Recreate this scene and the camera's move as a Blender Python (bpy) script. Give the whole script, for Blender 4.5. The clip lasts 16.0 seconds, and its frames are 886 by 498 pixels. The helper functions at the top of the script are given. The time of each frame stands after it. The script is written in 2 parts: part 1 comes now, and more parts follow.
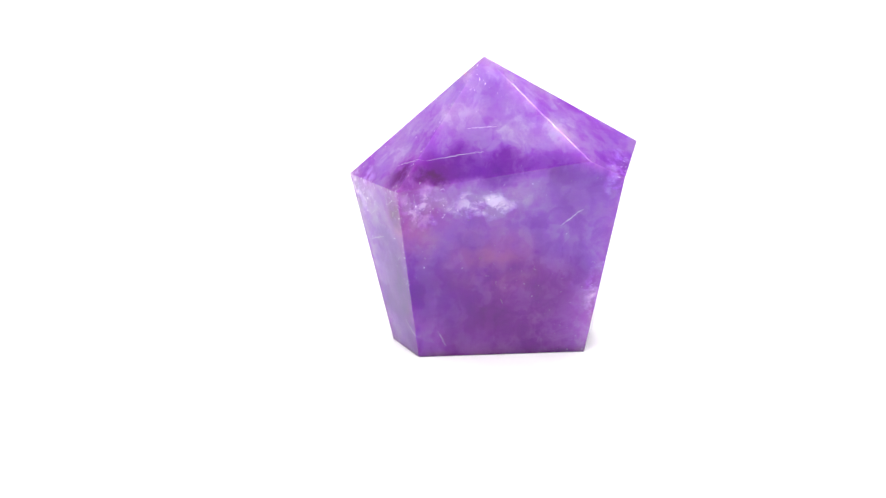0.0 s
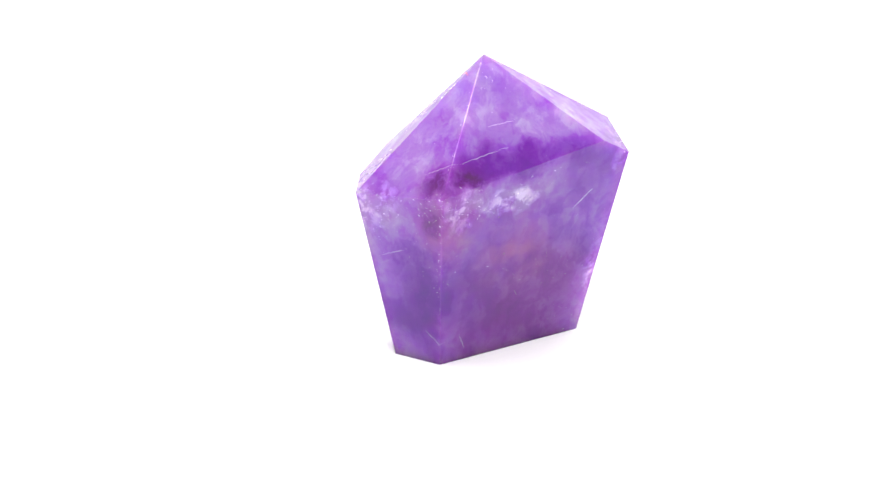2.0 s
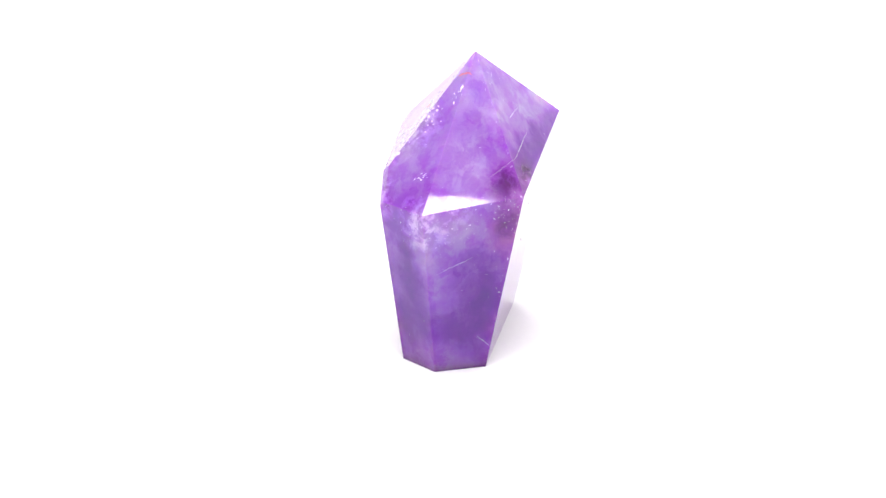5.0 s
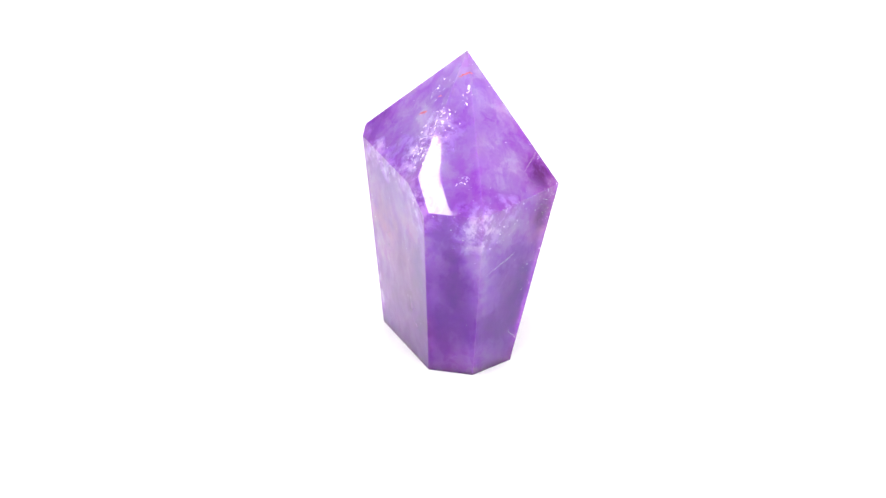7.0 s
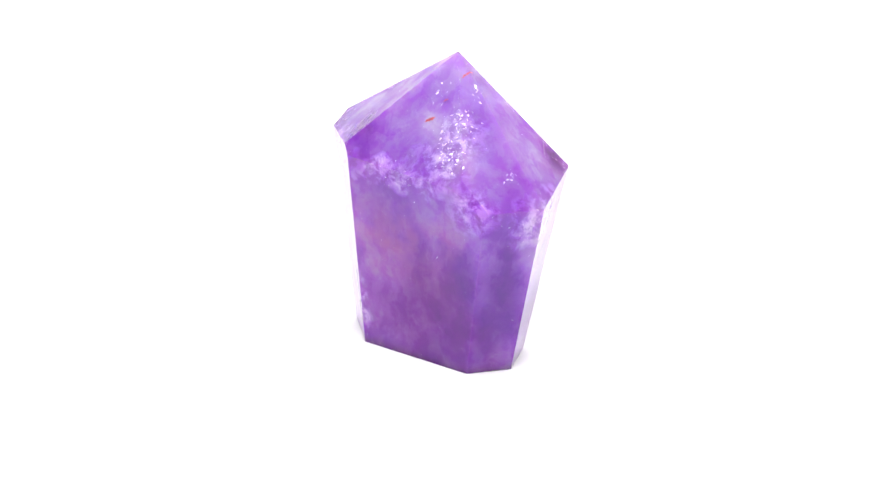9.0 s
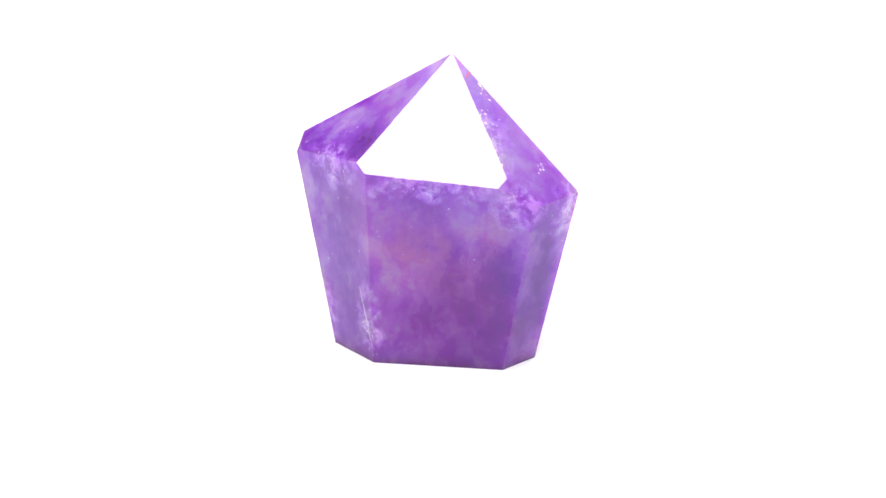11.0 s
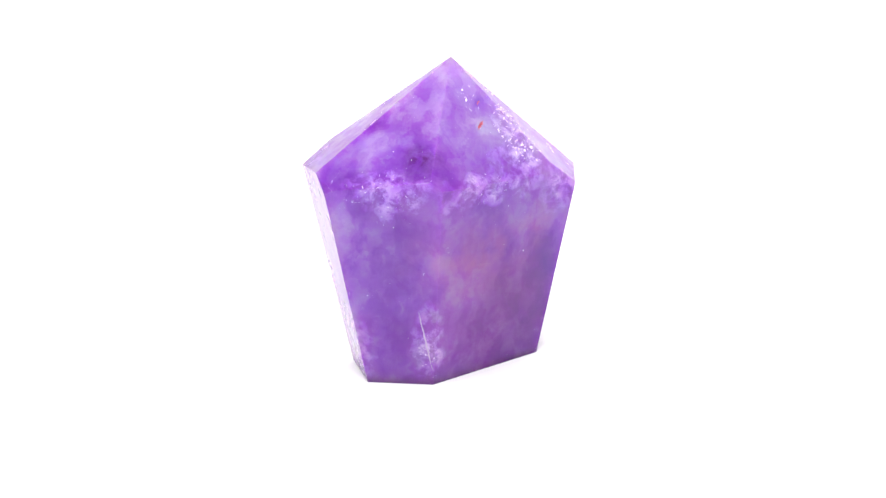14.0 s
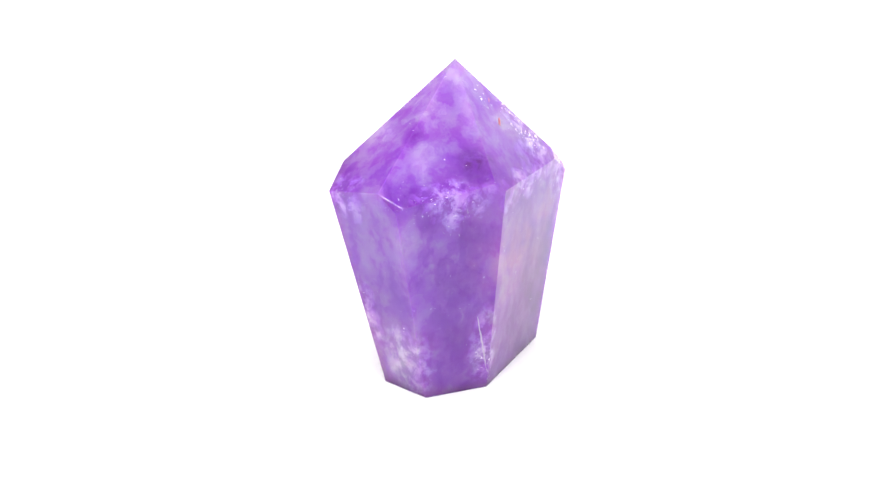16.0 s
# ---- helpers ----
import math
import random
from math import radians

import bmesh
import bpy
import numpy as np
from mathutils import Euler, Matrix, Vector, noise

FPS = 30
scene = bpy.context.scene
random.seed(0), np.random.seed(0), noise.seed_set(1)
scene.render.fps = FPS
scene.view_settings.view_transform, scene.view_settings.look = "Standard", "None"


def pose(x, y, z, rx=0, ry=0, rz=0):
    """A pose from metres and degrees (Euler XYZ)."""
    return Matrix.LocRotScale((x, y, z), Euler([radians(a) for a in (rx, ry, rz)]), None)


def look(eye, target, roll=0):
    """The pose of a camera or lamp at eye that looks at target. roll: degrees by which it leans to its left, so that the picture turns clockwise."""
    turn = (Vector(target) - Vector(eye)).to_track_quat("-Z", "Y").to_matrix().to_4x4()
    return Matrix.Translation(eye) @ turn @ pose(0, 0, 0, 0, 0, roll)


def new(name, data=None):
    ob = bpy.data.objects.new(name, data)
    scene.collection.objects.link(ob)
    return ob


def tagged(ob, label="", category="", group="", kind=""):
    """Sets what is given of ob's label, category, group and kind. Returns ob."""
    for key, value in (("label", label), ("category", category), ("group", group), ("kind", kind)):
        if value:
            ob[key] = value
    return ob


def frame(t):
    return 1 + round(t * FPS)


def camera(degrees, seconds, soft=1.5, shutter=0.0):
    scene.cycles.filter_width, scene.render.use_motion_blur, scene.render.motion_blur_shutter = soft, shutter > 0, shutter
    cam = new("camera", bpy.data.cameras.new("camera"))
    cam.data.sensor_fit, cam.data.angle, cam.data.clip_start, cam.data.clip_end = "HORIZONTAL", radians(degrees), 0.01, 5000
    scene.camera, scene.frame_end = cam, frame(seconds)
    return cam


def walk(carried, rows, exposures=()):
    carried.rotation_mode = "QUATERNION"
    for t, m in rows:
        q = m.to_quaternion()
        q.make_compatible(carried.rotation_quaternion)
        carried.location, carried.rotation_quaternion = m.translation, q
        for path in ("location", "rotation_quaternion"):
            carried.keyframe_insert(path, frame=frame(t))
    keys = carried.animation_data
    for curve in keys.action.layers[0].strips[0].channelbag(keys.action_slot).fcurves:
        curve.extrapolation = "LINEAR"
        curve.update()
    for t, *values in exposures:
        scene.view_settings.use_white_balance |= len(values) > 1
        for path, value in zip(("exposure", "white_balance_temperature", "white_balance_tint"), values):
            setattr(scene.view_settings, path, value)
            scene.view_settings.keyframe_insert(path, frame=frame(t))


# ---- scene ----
# ---- camera and its stand ----
cam = camera(24.0, 16.0, soft=1.5)
VIEW = look((0.0, -0.38283, 0.1710), (-0.00465, -0.00319, 0.02171), -0.105)
walk(cam, [(0.0, VIEW), (16.0, VIEW)])

# ---- light: a white photo tent, two ceiling lamp panels and an added rear fill ----
world = bpy.data.worlds.new("tent_surroundings")
world.use_nodes = True
world.node_tree.nodes["Background"].inputs[0].default_value = (1.0, 1.0, 1.0, 1)
world.node_tree.nodes["Background"].inputs[1].default_value = 0.05
scene.world = world
scene.view_settings.exposure = 0.17

TENT_X, TENT_FRONT, TENT_BACK, TENT_TOP = 0.95, -1.05, 0.85, 0.74
# centre x, centre y, size x, size y, turn, watts
# the third, at the rear, is an added unseen fill that weakens the stone's shadow
PANELS = ((-0.334, -0.138, 0.112, 0.275, 0, 1.7), (-0.026, -0.391, 0.446, 0.160, 0, 4.9), (0.28, 0.40, 0.85, 0.32, 0, 5.6))
PANEL_Z = 0.700


def lamp(x, y, sx, sy, turn, watts):
    data = bpy.data.lights.new("panel_light", "AREA")
    data.shape, data.size, data.size_y = "RECTANGLE", sx, sy
    data.energy, data.color = watts, (1.0, 0.985, 0.97)
    ob = new("panel_light", data)
    ob.matrix_world = pose(x, y, PANEL_Z, 0, 0, turn)
    return ob


for row in PANELS:
    lamp(*row)


# ---- materials ----
def material(name):
    m = bpy.data.materials.new(name)
    m.use_nodes = True
    nt = m.node_tree
    return m, nt, nt.nodes["Principled BSDF"]


def node(nt, kind, **values):
    n = nt.nodes.new(kind)
    for key, value in values.items():
        n.inputs[key].default_value = value
    return n


def maths(nt, op, a, b=None, c=None, clamp=False):
    n = nt.nodes.new("ShaderNodeMath")
    n.operation, n.use_clamp = op, clamp
    for i, v in enumerate((a, b, c)):
        if v is None:
            continue
        if isinstance(v, (int, float)):
            n.inputs[i].default_value = v
        else:
            nt.links.new(v, n.inputs[i])
    return n.outputs[0]


def ramp(nt, fac, stops):
    n = nt.nodes.new("ShaderNodeValToRGB")
    e = n.color_ramp.elements
    while len(e) < len(stops):
        e.new(0.5)
    for el, (p, c) in zip(e, stops):
        el.position, el.color = p, (*c, 1)
    nt.links.new(fac, n.inputs[0])
    return n.outputs[0]


def blend(nt, fac, a, b):
    n = nt.nodes.new("ShaderNodeMix")
    n.data_type = "RGBA"
    for i, v in ((0, fac), (6, a), (7, b)):
        if isinstance(v, (int, float)):
            n.inputs[i].default_value = v
        elif isinstance(v, tuple):
            n.inputs[i].default_value = (*v, 1)
        else:
            nt.links.new(v, n.inputs[i])
    return n.outputs[2]


def noise_of(nt, vec, scale, detail=5.0, rough=0.6, distort=0.0):
    n = node(nt, "ShaderNodeTexNoise", Scale=scale, Detail=detail, Roughness=rough, Distortion=distort)
    nt.links.new(vec, n.inputs["Vector"])
    return n.outputs[0]


def spot(nt, vec, at, size):
    """1 at a place in the stone, falling to 0 at an ellipsoid's rim."""
    s = nt.nodes.new("ShaderNodeVectorMath")
    s.operation = "SUBTRACT"
    nt.links.new(vec, s.inputs[0])
    s.inputs[1].default_value = at
    d = nt.nodes.new("ShaderNodeVectorMath")
    d.operation = "DIVIDE"
    nt.links.new(s.outputs[0], d.inputs[0])
    d.inputs[1].default_value = size
    ln = nt.nodes.new("ShaderNodeVectorMath")
    ln.operation = "LENGTH"
    nt.links.new(d.outputs[0], ln.inputs[0])
    return maths(nt, "SUBTRACT", 1.0, ln.outputs["Value"], clamp=True)


# milky clouds in the stone: place and half sizes, in metres
CLOUDS = (
    ((-0.0058, 0.0070, 0.0465), (0.005, 0.005, 0.006)),
    ((-0.0055, 0.0117, 0.0420), (0.008, 0.006, 0.005)),
    ((0.0235, 0.0120, 0.0405), (0.010, 0.007, 0.004)),
    ((0.0020, 0.0154, 0.0388), (0.015, 0.006, 0.0035)),
    ((0.0158, 0.0140, 0.0080), (0.003, 0.004, 0.010)),
    ((-0.0095, -0.0140, 0.0345), (0.006, 0.006, 0.006)),
    ((0.0030, -0.0128, 0.0345), (0.008, 0.004, 0.003)),
    ((0.0262, -0.0060, 0.0140), (0.0035, 0.004, 0.009)),
    ((0.0275, 0.0030, 0.0070), (0.006, 0.007, 0.008)),
    ((-0.0216, 0.0031, 0.0325), (0.007, 0.006, 0.006)),
    ((-0.0200, -0.0010, 0.0350), (0.006, 0.006, 0.004)),
    ((0.0300, -0.0080, 0.0390), (0.006, 0.006, 0.005)),
    ((-0.0143, 0.0127, 0.0355), (0.007, 0.005, 0.005)),
    ((0.0228, 0.0118, 0.0385), (0.005, 0.005, 0.004)),
    ((0.0215, 0.0135, 0.0398), (0.007, 0.006, 0.004)),
    ((0.0060, 0.0160, 0.0390), (0.011, 0.005, 0.003)),
)
# broken flakes, coloured white as painted glints: place, spread, how many, largest size
SPARKS = (
    ((-0.0043, 0.0080, 0.0472), 0.0040, 170, 0.00075),
    ((-0.0066, 0.0110, 0.0431), 0.0030, 150, 0.00075),
    ((-0.0048, 0.0062, 0.0494), 0.0025, 70, 0.00065),
    ((0.0026, 0.0045, 0.0534), 0.0014, 24, 0.00075),
    ((-0.0035, 0.0008, 0.0532), 0.0014, 24, 0.00075),
    ((-0.0160, 0.0041, 0.0405), 0.0016, 26, 0.00075),
    ((0.0235, 0.0120, 0.0405), 0.0065, 90, 0.00050),
    ((0.0020, 0.0154, 0.0391), 0.0080, 80, 0.00048),
    ((0.0155, 0.0141, 0.0063), 0.0030, 40, 0.00045),
    ((-0.0097, -0.0140, 0.0352), 0.0035, 44, 0.00045),
    ((-0.0033, -0.0131, 0.0338), 0.0020, 26, 0.00050),
    ((0.0047, -0.0126, 0.0347), 0.0030, 28, 0.00045),
    ((0.0065, -0.0090, 0.0182), 0.0040, 24, 0.00045),
)
FAINT_SPARKS = (
    ((0.0258, -0.0069, 0.0162), 0.0060, 44, 0.00035),
    ((0.0207, -0.0045, 0.0040), 0.0060, 44, 0.00035),
    ((-0.0216, 0.0031, 0.0319), 0.0050, 80, 0.00050),
    ((-0.0189, -0.0031, 0.0321), 0.0070, 90, 0.00048),
    ((-0.0128, -0.0125, 0.0345), 0.0040, 80, 0.00055),
    ((-0.0118, -0.0091, 0.0190), 0.0060, 50, 0.00040),
    ((0.0268, 0.0076, 0.0162), 0.0070, 54, 0.00035),
    ((0.0304, -0.0087, 0.0400), 0.0030, 34, 0.00045),
    ((0.0310, 0.0080, 0.0400), 0.0030, 30, 0.00035),
    ((0.0025, -0.0037, 0.0555), 0.0040, 30, 0.00045),
)
# from, to, width
SCRATCHES = (
    ((0.0177, -0.0103, 0.0293), (0.0221, -0.0107, 0.0329), 0.00045),
    ((0.0177, 0.0136, 0.0156), (0.0150, 0.0141, 0.0032), 0.0007),
    ((-0.0189, 0.0007, 0.0223), (-0.0158, -0.0056, 0.0254), 0.00022),
    ((-0.0077, -0.0116, 0.0428), (0.0032, -0.0109, 0.0445), 0.00024),
    ((-0.0130, -0.0080, 0.0405), (-0.0080, -0.0114, 0.0427), 0.00016),
    ((0.0000, -0.0084, 0.0481), (0.0058, -0.0084, 0.0485), 0.00024),
    ((-0.0119, -0.0053, 0.0076), (-0.0088, -0.0076, 0.0054), 0.00025),
    ((-0.0056, -0.0075, 0.0062), (-0.0040, -0.0066, 0.0025), 0.00025),
)
# chipped edges: from, to, how many
CHIPS = (
    ((0.0020, 0.0005, 0.0585), (-0.0112, 0.0123, 0.0400), 46),
    ((0.0290, 0.0040, 0.0440), (0.0332, 0.0060, 0.0398), 22),
    ((0.0300, -0.0115, 0.0395), (0.0332, 0.0060, 0.0398), 26),
    ((-0.0130, -0.0146, 0.0375), (0.0290, -0.0115, 0.0395), 20),
    ((0.0024, -0.0011, 0.0591), (-0.0132, -0.0141, 0.0375), 40),
    ((-0.0132, -0.0141, 0.0358), (-0.0098, -0.0075, 0.0060), 30),
    ((-0.0171, 0.0121, 0.0346), (-0.0227, 0.0022, 0.0353), 20),
    ((-0.0227, 0.0022, 0.0353), (-0.0133, -0.0146, 0.0375), 20),
)
DARK_FLECKS = (
    ((0.0026, -0.0102, 0.0226), 0.00055), ((0.0004, -0.0122, 0.0312), 0.00035), ((0.0052, 0.0147, 0.0234), 0.00028),
    ((0.0055, 0.0144, 0.0207), 0.00032), ((-0.0025, 0.0095, 0.0010), 0.00030),
)
# rosy zones
ROSY = (
    ((0.0060, 0.0140, 0.0250), (0.016, 0.010, 0.010)),
    ((-0.0076, 0.0131, 0.0285), (0.006, 0.006, 0.006)),
    ((0.0050, -0.0095, 0.0230), (0.011, 0.009, 0.010)),
    ((-0.0100, -0.0120, 0.0300), (0.008, 0.008, 0.010)),
)
# deeper violet zones; the second paints the dark band that refraction makes below the tip
DEEP = (
    ((0.0100, -0.0060, 0.0080), (0.020, 0.013, 0.018)),
    ((0.0020, -0.0130, 0.0415), (0.018, 0.006, 0.0035)),
    ((-0.0030, 0.0115, 0.0090), (0.018, 0.011, 0.014)),
    ((-0.0125, -0.0070, 0.0160), (0.009, 0.010, 0.016)),
    ((0.0145, -0.0065, 0.0110), (0.009, 0.009, 0.012)),
    ((0.0107, -0.0122, 0.0430), (0.009, 0.005, 0.0035)),
    ((0.0159, 0.0122, 0.0453), (0.0045, 0.0045, 0.0055)),
    ((-0.0181, 0.0066, 0.0255), (0.0030, 0.0030, 0.0035)),
    ((0.0199, 0.0010, 0.0499), (0.0030, 0.0030, 0.0040)),
    ((-0.0160, 0.0065, 0.0160), (0.0060, 0.0060, 0.0120)),
    ((0.0300, 0.0055, 0.0415), (0.0055, 0.0050, 0.0040)),
    ((-0.0110, 0.0117, 0.0170), (0.0060, 0.0050, 0.0120)),
)
# zones of a redder and of a bluer violet
MAGENTA = (
    ((0.0080, -0.0060, 0.0100), (0.024, 0.015, 0.024)),
    ((-0.0100, -0.0130, 0.0330), (0.010, 0.008, 0.014)),
    ((0.0020, 0.0120, 0.0150), (0.020, 0.012, 0.018)),
    ((-0.0110, -0.0125, 0.0395), (0.010, 0.008, 0.006)),
)
BLUE = (
    ((0.0230, -0.0100, 0.0300), (0.014, 0.010, 0.014)),
    ((-0.0180, -0.0020, 0.0200), (0.010, 0.012, 0.016)),
    ((0.0280, 0.0080, 0.0300), (0.010, 0.010, 0.016)),
    ((-0.0170, 0.0070, 0.0230), (0.010, 0.010, 0.014)),
)
# paler lilac zones; those on the left facets paint in light shining through the stone
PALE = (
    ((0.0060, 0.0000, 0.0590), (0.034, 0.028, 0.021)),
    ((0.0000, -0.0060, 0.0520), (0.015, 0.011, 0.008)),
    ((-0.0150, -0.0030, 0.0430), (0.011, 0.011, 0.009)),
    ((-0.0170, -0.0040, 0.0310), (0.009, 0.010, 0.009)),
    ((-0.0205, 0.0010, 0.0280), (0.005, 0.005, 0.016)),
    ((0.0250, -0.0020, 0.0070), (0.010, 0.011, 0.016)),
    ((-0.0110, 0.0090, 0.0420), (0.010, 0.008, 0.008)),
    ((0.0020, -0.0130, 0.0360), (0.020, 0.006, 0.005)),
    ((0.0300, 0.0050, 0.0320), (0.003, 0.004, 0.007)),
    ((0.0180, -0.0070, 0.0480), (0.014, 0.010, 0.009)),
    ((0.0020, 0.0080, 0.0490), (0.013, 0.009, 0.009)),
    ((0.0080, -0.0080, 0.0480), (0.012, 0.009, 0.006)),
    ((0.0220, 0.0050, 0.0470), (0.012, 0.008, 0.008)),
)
# small dark spots
DARK = (
    ((-0.0118, -0.0122, 0.0392), (0.0065, 0.0060, 0.0040)),
    ((-0.0070, -0.0133, 0.0401), (0.0060, 0.0040, 0.0028)),
    ((-0.0137, -0.0122, 0.0335), (0.0030, 0.0036, 0.0060)),
    ((0.0162, 0.0120, 0.0450), (0.0040, 0.0040, 0.0050)),
)


def amethyst(name, inner):
    """Cloudy violet quartz: the polished, half clear outside, or the heart that shows through it, its colour lightened
    against the dimness inside.
    """
    m, nt, b = material(name)
    vec = nt.nodes.new("ShaderNodeTexCoord").outputs["Object"]
    big = noise_of(nt, vec, 70, 3, 0.5, 0.2)
    mid = noise_of(nt, vec, 190, 4, 0.55, 0.15)
    fine = noise_of(nt, vec, 650, 5, 0.65)
    hue = noise_of(nt, vec, 48, 3, 0.5, 0.3)
    # blocky growth sectors, their borders broken up by noise
    shake = node(nt, "ShaderNodeTexNoise", Scale=260.0, Detail=4.0)
    nt.links.new(vec, shake.inputs["Vector"])
    push = nt.nodes.new("ShaderNodeVectorMath")
    push.operation = "MULTIPLY_ADD"
    nt.links.new(shake.outputs["Color"], push.inputs[0])
    push.inputs[1].default_value = (0.0045, 0.0045, 0.0070)
    nt.links.new(vec, push.inputs[2])
    cells = node(nt, "ShaderNodeTexVoronoi", Scale=170.0)
    nt.links.new(push.outputs[0], cells.inputs["Vector"])
    sep = nt.nodes.new("ShaderNodeSeparateColor")
    nt.links.new(cells.outputs["Color"], sep.inputs[0])
    sector = sep.outputs[0]
    thread = noise_of(nt, vec, 150, 7, 0.65, 0.5)
    thread = maths(nt, "ABSOLUTE", maths(nt, "SUBTRACT", thread, 0.5))
    thread = maths(nt, "SUBTRACT", 1.0, maths(nt, "MULTIPLY", thread, 16.0), clamp=True)
    thread = maths(nt, "MULTIPLY", thread, maths(nt, "MULTIPLY_ADD", big, 5.0, -2.3, clamp=True))

    # the same place, shaken, so that the zones' borders are ragged
    shift = nt.nodes.new("ShaderNodeVectorMath")
    shift.operation = "SUBTRACT"
    nt.links.new(push.outputs[0], shift.inputs[0])
    shift.inputs[1].default_value = (0.00225, 0.00225, 0.0035)
    warped = shift.outputs[0]

    def zone(rows):
        total = None
        for at, size in rows:
            s = spot(nt, warped, at, size)
            total = s if total is None else maths(nt, "MAXIMUM", total, s)
        return total

    flaky = noise_of(nt, vec, 330, 9, 0.70, 0.35)
    grain = nt.nodes.new("ShaderNodeMapping")
    grain.inputs["Scale"].default_value = (1.0, 1.0, 0.5)
    nt.links.new(push.outputs[0], grain.inputs["Vector"])
    patch = maths(nt, "MULTIPLY_ADD", noise_of(nt, grain.outputs[0], 260, 7, 0.60, 0.1), 9.0, -4.0, clamp=True)
    wisps = maths(nt, "MULTIPLY_ADD", noise_of(nt, push.outputs[0], 150, 9, 0.66, 0.1), 15.0, -8.7, clamp=True)
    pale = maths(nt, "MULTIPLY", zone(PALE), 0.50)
    milk = maths(nt, "MULTIPLY", maths(nt, "POWER", zone(CLOUDS), 0.6), maths(nt, "MULTIPLY_ADD", flaky, 7.5, -3.35, clamp=True), clamp=True)
    rosy = maths(nt, "MULTIPLY", zone(ROSY), maths(nt, "MULTIPLY_ADD", mid, 4.0, -1.3, clamp=True), clamp=True)
    deep = maths(nt, "MULTIPLY", maths(nt, "POWER", zone(DEEP), 0.8), 0.54)
    deep = maths(nt, "MAXIMUM", deep, maths(nt, "MULTIPLY", zone(DARK), maths(nt, "MULTIPLY_ADD", flaky, 4.0, -1.4, clamp=True)))
    v = maths(nt, "MULTIPLY_ADD", big, 0.70, 0.14)
    v = maths(nt, "MULTIPLY_ADD", maths(nt, "SUBTRACT", mid, 0.5), 0.62, v)
    v = maths(nt, "MULTIPLY_ADD", maths(nt, "SUBTRACT", sector, 0.5), 0.16, v)
    v = maths(nt, "MULTIPLY_ADD", maths(nt, "SUBTRACT", patch, 0.5), 0.23, v)
    v = maths(nt, "MULTIPLY_ADD", maths(nt, "SUBTRACT", fine, 0.5), 0.20, v)
    v = maths(nt, "MULTIPLY_ADD", thread, 0.14, v)
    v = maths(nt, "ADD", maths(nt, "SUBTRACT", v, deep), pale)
    v = maths(nt, "MULTIPLY_ADD", wisps, 0.10, v)
    if not inner:
        v = maths(nt, "MULTIPLY_ADD", v, 0.58, 0.22)
    v = maths(nt, "MULTIPLY_ADD", milk, 0.44 if inner else 0.30, v, clamp=True)
    blue = ramp(nt, v, ((0.0, (0.17, 0.005, 0.42)), (0.30, (0.28, 0.025, 0.58)), (0.52, (0.41, 0.122, 0.74)),
                        (0.74, (0.54, 0.33, 0.81)), (1.0, (0.76, 0.66, 0.92))))
    red = ramp(nt, v, ((0.0, (0.21, 0.004, 0.33)), (0.30, (0.34, 0.024, 0.53)), (0.52, (0.47, 0.120, 0.70)),
                       (0.74, (0.58, 0.32, 0.77)), (1.0, (0.79, 0.68, 0.92))))
    tilt = maths(nt, "MULTIPLY_ADD", hue, 3.0, -1.25)
    tilt = maths(nt, "MULTIPLY_ADD", zone(MAGENTA), 1.1, tilt)
    tilt = maths(nt, "MULTIPLY_ADD", zone(BLUE), -1.3, tilt, clamp=True)
    col = blend(nt, tilt, blue, red)
    col = blend(nt, maths(nt, "MULTIPLY", rosy, 0.60), col, (0.66, 0.20, 0.50))
    smoke = maths(nt, "MULTIPLY", zone(DARK), maths(nt, "MULTIPLY_ADD", flaky, 7.0, -2.9, clamp=True))
    col = blend(nt, maths(nt, "MULTIPLY", smoke, 1.0, clamp=True), col, (0.15, 0.016, 0.17))
    b.inputs["Subsurface Weight"].default_value = 1.0
    b.inputs["Subsurface Radius"].default_value = (1.0, 0.55, 1.3)
    if inner:
        # mixed towards white to make up for the light lost through the skin
        nt.links.new(blend(nt, 0.34, col, (0.97, 0.90, 1.0)), b.inputs["Base Color"])
        b.inputs["Subsurface Scale"].default_value = 0.002
        b.inputs["Roughness"].default_value = 0.7
        b.inputs["Specular IOR Level"].default_value = 0.0
        return m
    nt.links.new(col, b.inputs["Base Color"])
    nt.links.new(maths(nt, "MULTIPLY_ADD", milk, -0.30, 0.72), b.inputs["Transmission Weight"])
    b.inputs["Subsurface Scale"].default_value = 0.010
    b.inputs["IOR"].default_value = 1.54
    nt.links.new(maths(nt, "MULTIPLY_ADD", fine, 0.04, 0.004), b.inputs["Roughness"])
    bump = node(nt, "ShaderNodeBump", Strength=0.03, Distance=0.0004)
    nt.links.new(big, bump.inputs["Height"])
    nt.links.new(bump.outputs[0], b.inputs["Normal"])
    return m


def shard_material(name, least):
    m, nt, b = material(name)
    # near-white colour stands in for sparkle, random opacity for its differing brightness
    b.inputs["Base Color"].default_value = (0.88, 0.80, 0.94, 1)
    b.inputs["Roughness"].default_value = 0.10
    chance = nt.nodes.new("ShaderNodeNewGeometry").outputs["Random Per Island"]
    nt.links.new(maths(nt, "MULTIPLY_ADD", maths(nt, "POWER", chance, 2.2), 1.0 - least, least), b.inputs["Alpha"])
    b.inputs["IOR"].default_value = 1.6
    return m


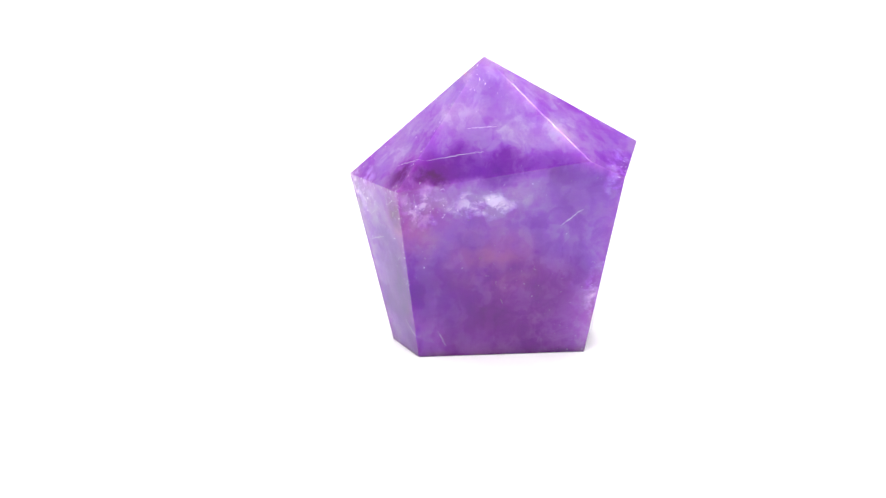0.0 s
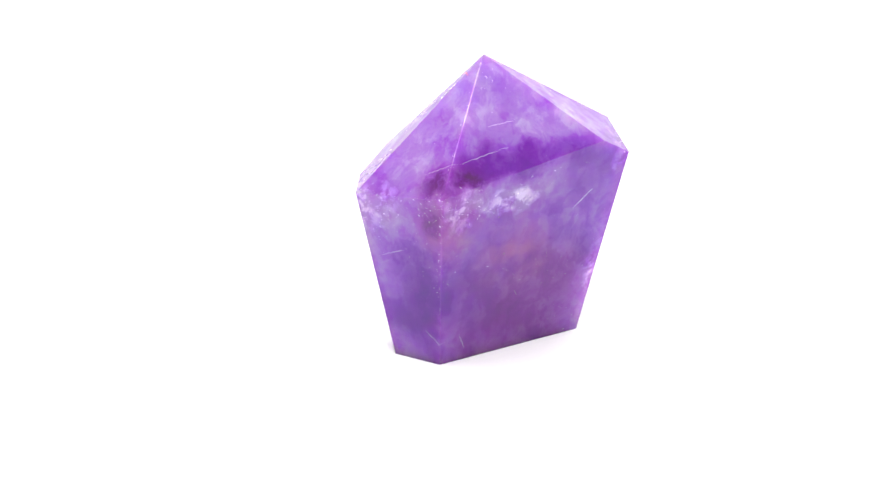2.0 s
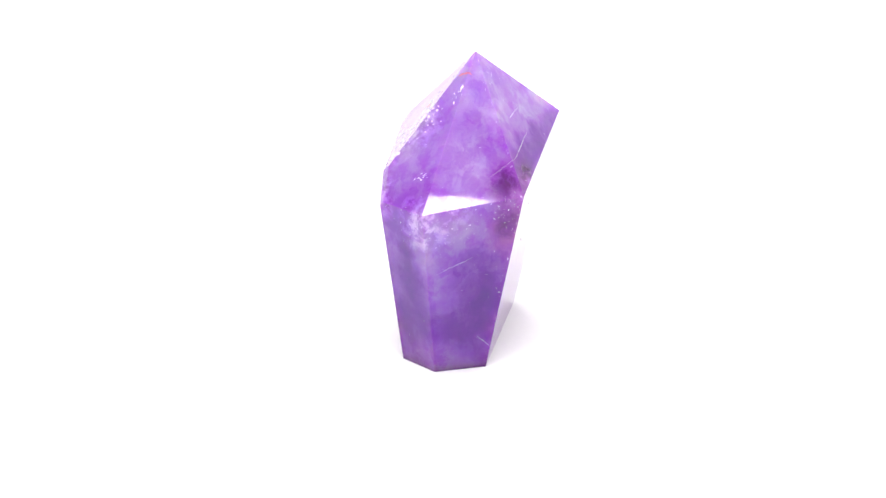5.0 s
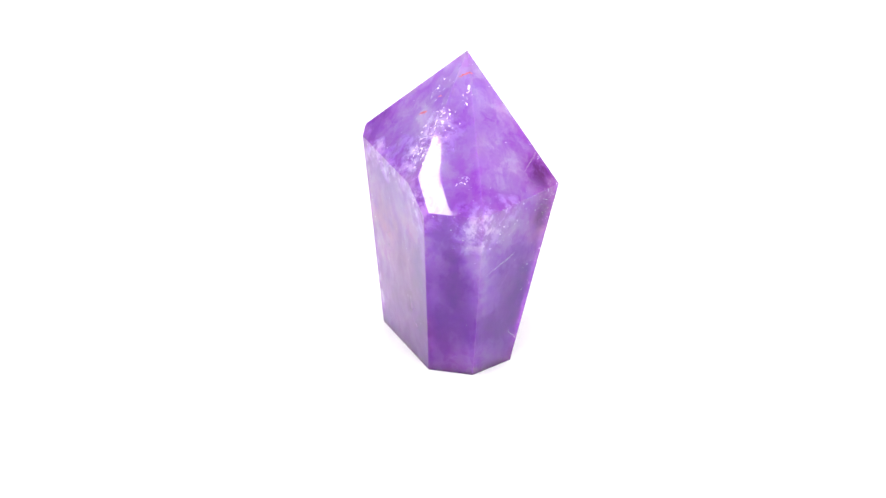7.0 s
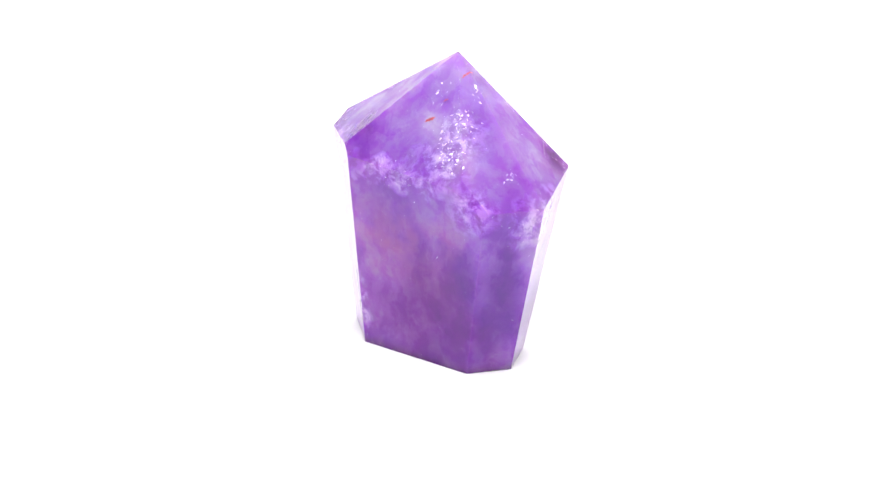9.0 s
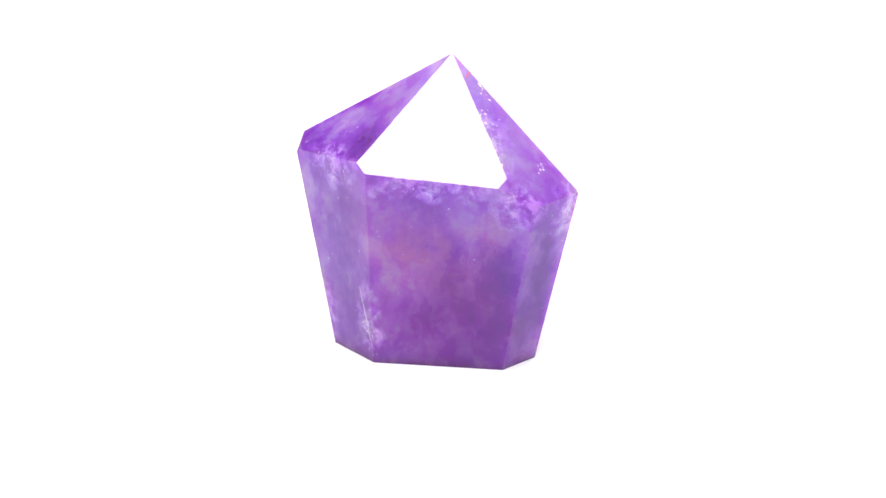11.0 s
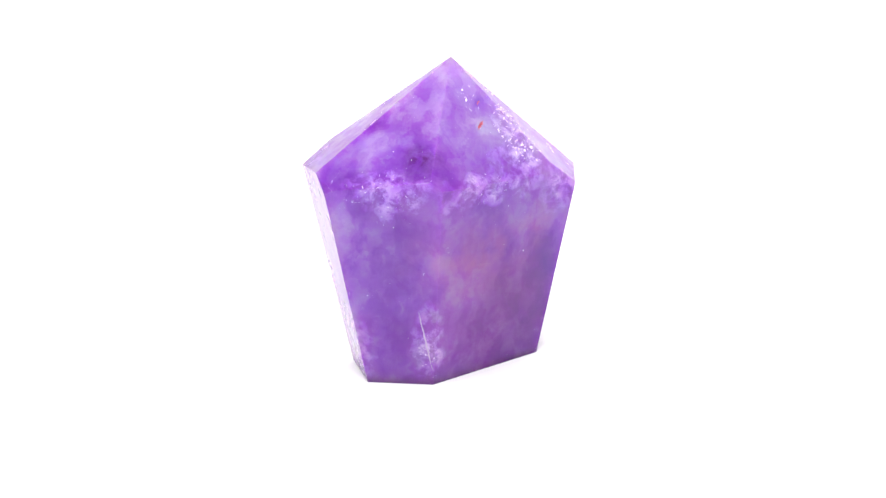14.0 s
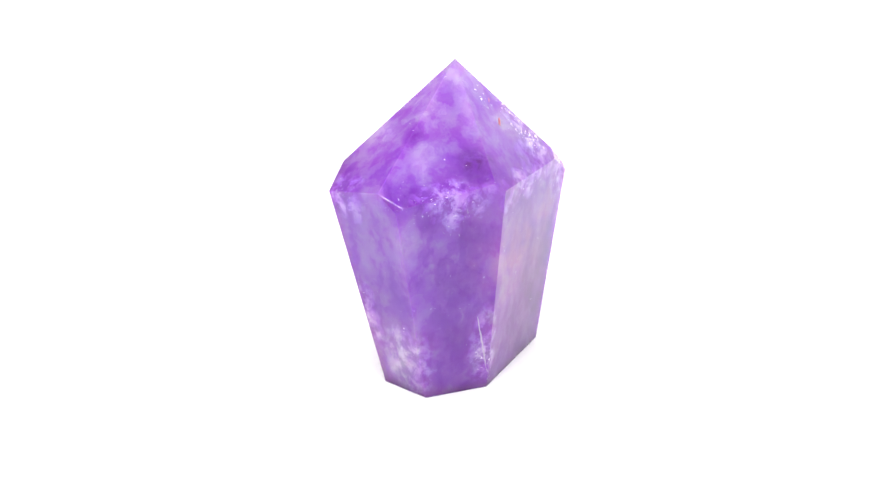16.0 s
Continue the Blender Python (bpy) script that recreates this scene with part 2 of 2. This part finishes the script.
def veil_material():
    m, nt, b = material("milky_veil")
    vec = nt.nodes.new("ShaderNodeTexCoord").outputs["Object"]
    n = noise_of(nt, vec, 420, 6, 0.7, 0.8)
    b.inputs["Base Color"].default_value = (0.80, 0.68, 0.93, 1)
    b.inputs["Roughness"].default_value = 0.5
    nt.links.new(maths(nt, "MULTIPLY_ADD", n, 2.6, -1.0, clamp=True), b.inputs["Alpha"])
    return m


def dusk_material():
    m, nt, b = material("dark_violet")
    b.inputs["Base Color"].default_value = (0.05, 0.008, 0.07, 1)
    b.inputs["Roughness"].default_value = 0.3
    return m


def iron_material():
    m, nt, b = material("iron_red")
    vec = nt.nodes.new("ShaderNodeTexCoord").outputs["Object"]
    nt.links.new(ramp(nt, noise_of(nt, vec, 1500), ((0.35, (0.20, 0.012, 0.03)), (0.65, (0.42, 0.05, 0.05)))), b.inputs["Base Color"])
    b.inputs["Roughness"].default_value = 0.45
    return m


def rainbow_material():
    m, nt, b = material("iridescent_crack")
    b.inputs["Base Color"].default_value = (0.55, 0.35, 0.80, 1)
    b.inputs["Roughness"].default_value = 0.12
    b.inputs["Thin Film Thickness"].default_value = 480.0
    b.inputs["Thin Film IOR"].default_value = 1.3
    b.inputs["Specular IOR Level"].default_value = 1.0
    vec = nt.nodes.new("ShaderNodeTexCoord").outputs["Object"]
    nt.links.new(maths(nt, "MULTIPLY_ADD", noise_of(nt, vec, 500), 900.0, 100.0), b.inputs["Thin Film Thickness"])
    nt.links.new(maths(nt, "MULTIPLY_ADD", noise_of(nt, vec, 900), 2.4, -0.8, clamp=True), b.inputs["Alpha"])
    return m


def cloth_material(name, low, high):
    m, nt, b = material(name)
    vec = nt.nodes.new("ShaderNodeTexCoord").outputs["Object"]
    weave = noise_of(nt, vec, 900, 3)
    soft = noise_of(nt, vec, 3, 3)
    tone = maths(nt, "MULTIPLY_ADD", maths(nt, "ADD", weave, soft), 0.5, 0.0)
    nt.links.new(ramp(nt, tone, ((0.2, (low, low, low)), (0.8, (high, high, high)))), b.inputs["Base Color"])
    b.inputs["Roughness"].default_value = 0.9
    bump = node(nt, "ShaderNodeBump", Strength=0.05, Distance=0.0005)
    nt.links.new(weave, bump.inputs["Height"])
    nt.links.new(bump.outputs[0], b.inputs["Normal"])
    return m


def metal_material():
    m, nt, b = material("lamp_housing_metal")
    b.inputs["Base Color"].default_value = (0.75, 0.75, 0.76, 1)
    b.inputs["Metallic"].default_value = 0.6
    b.inputs["Roughness"].default_value = 0.4
    return m


SKIN, STONE = amethyst("amethyst", False), amethyst("amethyst_heart", True)
SPARK, GLINT = shard_material("fracture_spark", 0.32), shard_material("glint_white_fracture", 0.75)
VEIL, DUSK, IRON, RAINBOW = veil_material(), dusk_material(), iron_material(), rainbow_material()
CLOTH, FABRIC, METAL = cloth_material("white_cloth", 0.80, 0.84), cloth_material("tent_fabric", 0.82, 0.86), metal_material()


def mesh_of(name, bm, mat):
    me = bpy.data.meshes.new(name)
    bm.normal_update()
    bm.to_mesh(me)
    bm.free()
    me.materials.append(mat)
    return me


def part(name, bm, mat, parent=None, label="", kind=""):
    ob = new(name, mesh_of(name, bm, mat))
    ob.parent = parent
    return tagged(ob, label=label, kind=kind)


def box_bm(x0, y0, z0, x1, y1, z1):
    bm = bmesh.new()
    bmesh.ops.create_cube(bm, size=1.0, matrix=Matrix.LocRotScale(((x0 + x1) / 2, (y0 + y1) / 2, (z0 + z1) / 2), None,
                                                                  (x1 - x0, y1 - y0, z1 - z0)))
    return bm


# ---- the tent ----
def sweep():
    """The white cloth: a table sheet that rises in a curve into the back wall, 4 mm thick."""
    r, line = 0.25, []
    line.append((TENT_FRONT, 0.0))
    for y in np.linspace(-0.6, TENT_BACK - r, 10):
        line.append((float(y), 0.0))
    for k in range(1, 17):
        a = math.pi / 2 * k / 16
        line.append((TENT_BACK - r + r * math.sin(a), r - r * math.cos(a)))
    line.append((TENT_BACK, TENT_TOP))
    bm = bmesh.new()
    xs = np.linspace(-TENT_X, TENT_X, 13)
    grid = [[bm.verts.new((float(x), y, z)) for x in xs] for y, z in line]
    for a, b in zip(grid, grid[1:]):
        for i in range(len(xs) - 1):
            bm.faces.new((a[i], a[i + 1], b[i + 1], b[i]))
    bm.normal_update()
    bmesh.ops.solidify(bm, geom=bm.faces[:], thickness=0.004)
    for f in bm.faces:
        f.smooth = True
    return bm


def tent():
    ob = part("backdrop", sweep(), CLOTH)
    tagged(ob, "seamless white cloth sweep under and behind the stone", "backdrop", kind="structure")
    # sides and ceiling stay out of view; added to bounce light onto stone and cloth
    w = 0.006
    for name, dims in (("wall_west", (-TENT_X - w, TENT_FRONT, -0.004, -TENT_X, TENT_BACK, TENT_TOP)),
                       ("wall_east", (TENT_X, TENT_FRONT, -0.004, TENT_X + w, TENT_BACK, TENT_TOP)),
                       ("wall_south", (-TENT_X, TENT_FRONT - w, -0.004, TENT_X, TENT_FRONT, TENT_TOP)),
                       ("ceiling", (-TENT_X - w, TENT_FRONT - w, TENT_TOP, TENT_X + w, TENT_BACK + w, TENT_TOP + w))):
        tagged(part(name, box_bm(*dims), FABRIC), "unseen pale cloth side of the photo tent, added to bounce light", "tent wall", kind="structure")


def lamp_panel(x, y, sx, sy, turn):
    root = new("lamp_panel")
    root.matrix_world = pose(x, y, PANEL_Z, 0, 0, turn)
    tagged(root, "flat white lamp panel, out of view under the tent's ceiling", "lamp", "lamp panels")
    t = 0.012
    bm = box_bm(-sx / 2 - t, -sy / 2 - t, 0.014, sx / 2 + t, sy / 2 + t, 0.040)
    bmesh.ops.bevel(bm, geom=bm.edges[:], offset=0.003, segments=2, affect="EDGES")
    part("housing", bm, METAL, root)
    for name, d in (("rim", (-sx / 2 - t, -sy / 2 - t, -0.004, -sx / 2 - 0.001, sy / 2 + t, 0.013)),
                    ("rim", (sx / 2 + 0.001, -sy / 2 - t, -0.004, sx / 2 + t, sy / 2 + t, 0.013)),
                    ("rim", (-sx / 2 - 0.001, -sy / 2 - t, -0.004, sx / 2 + 0.001, -sy / 2 - 0.001, 0.013)),
                    ("rim", (-sx / 2 - 0.001, sy / 2 + 0.001, -0.004, sx / 2 + 0.001, sy / 2 + t, 0.013))):
        part(name, box_bm(*d), METAL, root)


tent()
for row in PANELS:
    lamp_panel(*row[:5])

# ---- the stone: cut from a block, facet by facet ----
# facet: bearing and rise of its normal in degrees, distance from the turning axis' foot in mm
FACETS = {
    "side": ((-149.05, -11.24, 11.206), (-85.00, -11.88, 5.533), (-10.90, -11.17, 23.160),
             (56.49, -4.63, 19.759), (98.80, -5.39, 11.428), (150.51, -11.30, 13.641)),
    "tip": ((-156.11, 42.48, 38.605), (-92.60, 33.11, 33.315), (-30.35, 53.99, 50.392),
            (47.39, 51.18, 47.740), (102.18, 38.74, 36.421), (149.73, 44.30, 39.639)),
    "corner": ((-56.65, 33.39, 43.376), (32.38, 36.00, 48.200), (71.61, 11.27, 29.044), (119.01, 24.85, 31.709)),
}
PLANES = []
WORN = {"side": 0.06, "tip": 0.14, "corner": 0.06}  # mm taken off again by the rounded edges
for zone_name, rows in FACETS.items():
    for bearing, rise, dist in rows:
        dist += WORN[zone_name]
        a, e = radians(bearing), radians(rise)
        PLANES.append((Vector((math.cos(a) * math.cos(e), math.sin(a) * math.cos(e), math.sin(e))), dist / 1000))
PLANES.append((Vector((0, 0, -1)), 0.0))
CORE = Vector((0.003, 0.001, 0.028))


def on_surface(way):
    """Where a ray from the stone's middle leaves it, and the facet's normal."""
    best = None
    for n, d in PLANES:
        s = n.dot(way)
        if s > 1e-6:
            k = (d - n.dot(CORE)) / s
            if best is None or k < best[0]:
                best = (k, n)
    return CORE + way * best[0], best[1]


def stone_bm(inset=0.0):
    """The cut stone, or with an inset the cloudy core that follows its facets inside."""
    bm = bmesh.new()
    bmesh.ops.create_cube(bm, size=0.2)
    for n, d in PLANES:
        cut = bmesh.ops.bisect_plane(bm, geom=bm.verts[:] + bm.edges[:] + bm.faces[:], dist=1e-7,
                                     plane_co=n * (d - inset * (0.3 if n.z < -0.9 else 1.0)), plane_no=n, clear_outer=True)
        rim = [e for e in cut["geom_cut"] if isinstance(e, bmesh.types.BMEdge)]
        if rim:
            bmesh.ops.contextual_create(bm, geom=rim)
    bmesh.ops.remove_doubles(bm, verts=bm.verts[:], dist=0.0004)
    bmesh.ops.dissolve_degenerate(bm, edges=bm.edges[:], dist=0.0002)
    bmesh.ops.recalc_face_normals(bm, faces=bm.faces[:])
    bmesh.ops.bevel(bm, geom=bm.edges[:], offset=0.00008 + 0.4 * inset, segments=2, profile=0.6, affect="EDGES")
    return bm


def shard_bm(bm, rng, at, normal, size, tilt=0.6, sides=5, thick=0.12, slim=0.0):
    """A small broken flake, with thickness, lying in the polished skin."""
    up = (normal + Vector((rng.uniform(-1, 1), rng.uniform(-1, 1), rng.uniform(-1, 1))) * tilt).normalized()
    u = up.orthogonal().normalized()
    u = Matrix.Rotation(rng.uniform(0, 6.28), 3, up) @ u
    w = up.cross(u)
    turn, slim = rng.uniform(0, 6.28), slim or rng.uniform(0.12, 0.5)
    ring = []
    for k in range(sides):
        a = turn + 6.283 * k / sides
        r = size * rng.uniform(0.35, 1.0)
        ring.append(at + u * (math.cos(a) * r) + w * (math.sin(a) * r * slim))
    low = [bm.verts.new(p - up * size * thick) for p in ring]
    top = [bm.verts.new(p + up * size * thick) for p in ring]
    bm.faces.new(low[::-1])
    bm.faces.new(top)
    for k in range(sides):
        bm.faces.new((low[k], low[(k + 1) % sides], top[(k + 1) % sides], top[k]))


def streak_bm(rng, p, q, width):
    """A healed crack: a thin uneven sliver that lies in the polished skin and tapers at both ends."""
    bm, rings, steps = bmesh.new(), [], 14
    for k in range(steps + 1):
        f = k / steps
        at, n = on_surface((p.lerp(q, f) + Vector([rng.gauss(0, 0.00006) for _ in range(3)]) - CORE).normalized())
        side = n.cross(q - p).normalized() * width * (0.04 + 0.9 * f * (1 - f)) * rng.uniform(0.3, 1.0)
        rings.append([bm.verts.new(at + side * a + n * b) for a, b in ((-1, -4e-5), (-1, 2e-5), (1, 2e-5), (1, -4e-5))])
    for a, b in zip(rings, rings[1:]):
        for i in range(4):
            bm.faces.new((a[i], a[(i + 1) % 4], b[(i + 1) % 4], b[i]))
    bm.faces.new(rings[0][::-1])
    bm.faces.new(rings[-1])
    bmesh.ops.recalc_face_normals(bm, faces=bm.faces[:])
    return bm


def veil_bm(rng, radius):
    """A wavy inner crack, a thin sheet with a ragged rim."""
    bm = bmesh.new()
    rings, spokes = 5, 14
    rag = [rng.uniform(0.55, 1.0) for _ in range(spokes)]
    ph = rng.uniform(0, 6)
    mid = bm.verts.new((0, 0, 0))
    last = None
    for i in range(1, rings + 1):
        row = []
        for k in range(spokes):
            a, r = 6.283 * k / spokes, radius * rag[k] * i / rings
            row.append(bm.verts.new((r * math.cos(a), 0.6 * r * math.sin(a), 0.12 * radius * math.sin(3 * r / radius + 2 * a + ph))))
        for k in range(spokes):
            j = (k + 1) % spokes
            if last is None:
                bm.faces.new((mid, row[k], row[j]))
            else:
                bm.faces.new((last[k], row[k], row[j], last[j]))
        last = row
    bm.normal_update()
    for f in bm.faces:
        f.smooth = True
    return bm


def stone():
    root = new("amethyst_point")
    tagged(root, "polished purple amethyst point with milky clouds on its cut base", "crystal")
    part("body", stone_bm(), SKIN, root)
    part("cloudy_core", stone_bm(0.0009), STONE, root, "cloudy violet heart with milky wisps")
    rng = random.Random(11)
    # sparks: clusters of tiny broken flakes whose white paints glints, strays elsewhere
    glint_flakes = bmesh.new()
    for c, spread, count, size in SPARKS + FAINT_SPARKS:
        for k in range(count):
            p = Vector([c[i] + rng.gauss(0, 0.5) * spread for i in range(3)])
            at, n = on_surface((p - CORE).normalized())
            s = 0.00004 + (0.66 if size > 0.0006 else 0.52) * size * rng.random() ** 2.4
            if k < (40 if count > 100 else 12 if count > 60 else 6):
                bm = bmesh.new()
                shard_bm(bm, rng, at - n * 0.00002, n, s * 1.2 + 0.00003, 0.12, 7, 0.06)
                part("fracture_glint_fleck", bm, GLINT, root)
            else:
                shard_bm(glint_flakes, rng, at, n, s, 0.2, 5, 0.10)
    for k in range(150):
        way = Vector((rng.gauss(0, 1), rng.gauss(0, 1), rng.gauss(0, 1))).normalized()
        at, n = on_surface(way)
        if n.z < -0.9:
            continue
        shard_bm(glint_flakes, rng, at, n, 0.00005 + 0.00018 * rng.random() ** 4)
    for p, q, count in CHIPS:
        for k in range(count):
            at = Vector(p).lerp(Vector(q), rng.random()) + Vector([rng.gauss(0, 0.00015) for _ in range(3)])
            at, n = on_surface((at - CORE).normalized())
            shard_bm(glint_flakes, rng, at, n, 0.00005 + 0.00024 * rng.random() ** 3, 0.8)
    # scratches and healed cracks that reach the skin
    for p, q, width in SCRATCHES:
        bm = streak_bm(rng, Vector(p), Vector(q), width)
        part("healed_crack", bm, SPARK, root)
    for at, size in DARK_FLECKS:
        at, n = on_surface((Vector(at) - CORE).normalized())
        bm = bmesh.new()
        shard_bm(bm, rng, at, n, size, 0.1, 6)
        part("dark_fleck", bm, DUSK, root, "dark violet fleck")
    part("painted_glints", glint_flakes, SPARK, root, "tiny flakes coloured white as glints in the polished skin", "stuff")
    # inner cracks
    for k in range(16):
        way = Vector((rng.gauss(0, 1), rng.gauss(0, 1), rng.gauss(0, 0.9))).normalized()
        at, n = on_surface(way)
        at = CORE.lerp(at, rng.uniform(0.35, 0.8))
        radius = 0.8 * min(d - n.dot(at) for n, d in PLANES)  # stays inside the stone
        ob = part("inner_crack", veil_bm(rng, min(radius, rng.uniform(0.0025, 0.006))), VEIL, root)
        ob.matrix_local = pose(*at, rng.uniform(20, 160), rng.uniform(-60, 60), rng.uniform(0, 360))
    # rust-red iron needles near the tip
    for p, q, width in (((-0.0001, 0.0017, 0.0558), (-0.0004, -0.0011, 0.0563), 0.0011),
                        ((0.0024, 0.0088, 0.0481), (0.0008, 0.0076, 0.0491), 0.0014),
                        ((0.0008, 0.0054, 0.0518), (0.0001, 0.0049, 0.0523), 0.0007)):
        bm = streak_bm(rng, Vector(p), Vector(q), width)
        part("iron_fleck", bm, IRON, root, "rust-red fleck")
    p, n = on_surface((Vector((0.0062, -0.0080, 0.0130)) - CORE).normalized())
    bm = bmesh.new()
    shard_bm(bm, rng, p - n * 0.0001, n, 0.0016, 0.1, 9, 0.04, 0.4)
    part("rainbow_crack", bm, RAINBOW, root, "iridescent crack")
    return root


AMETHYST = stone()


# ---- the turning stone ----
def motions():
    turn = ((0, 0.0), (0.8, 10.82), (1.5, 20.63), (2, 28.09), (3, 43.64), (3.5, 51.59), (4, 59.40), (5, 74.3), (6.5, 95.81),
            (7, 103.43), (7.5, 111.14), (8, 119.06), (8.5, 126.82), (9.2, 137.26), (10.3, 153.4), (11.5, 170.94),
            (12.5, 186.33), (13.3, 198.27), (14, 208.50), (14.5, 215.71), (15, 222.98), (16, 237.73))
    walk(AMETHYST, [(t, pose(0, 0, 0, 0, 0, a)) for t, a in turn])


motions()
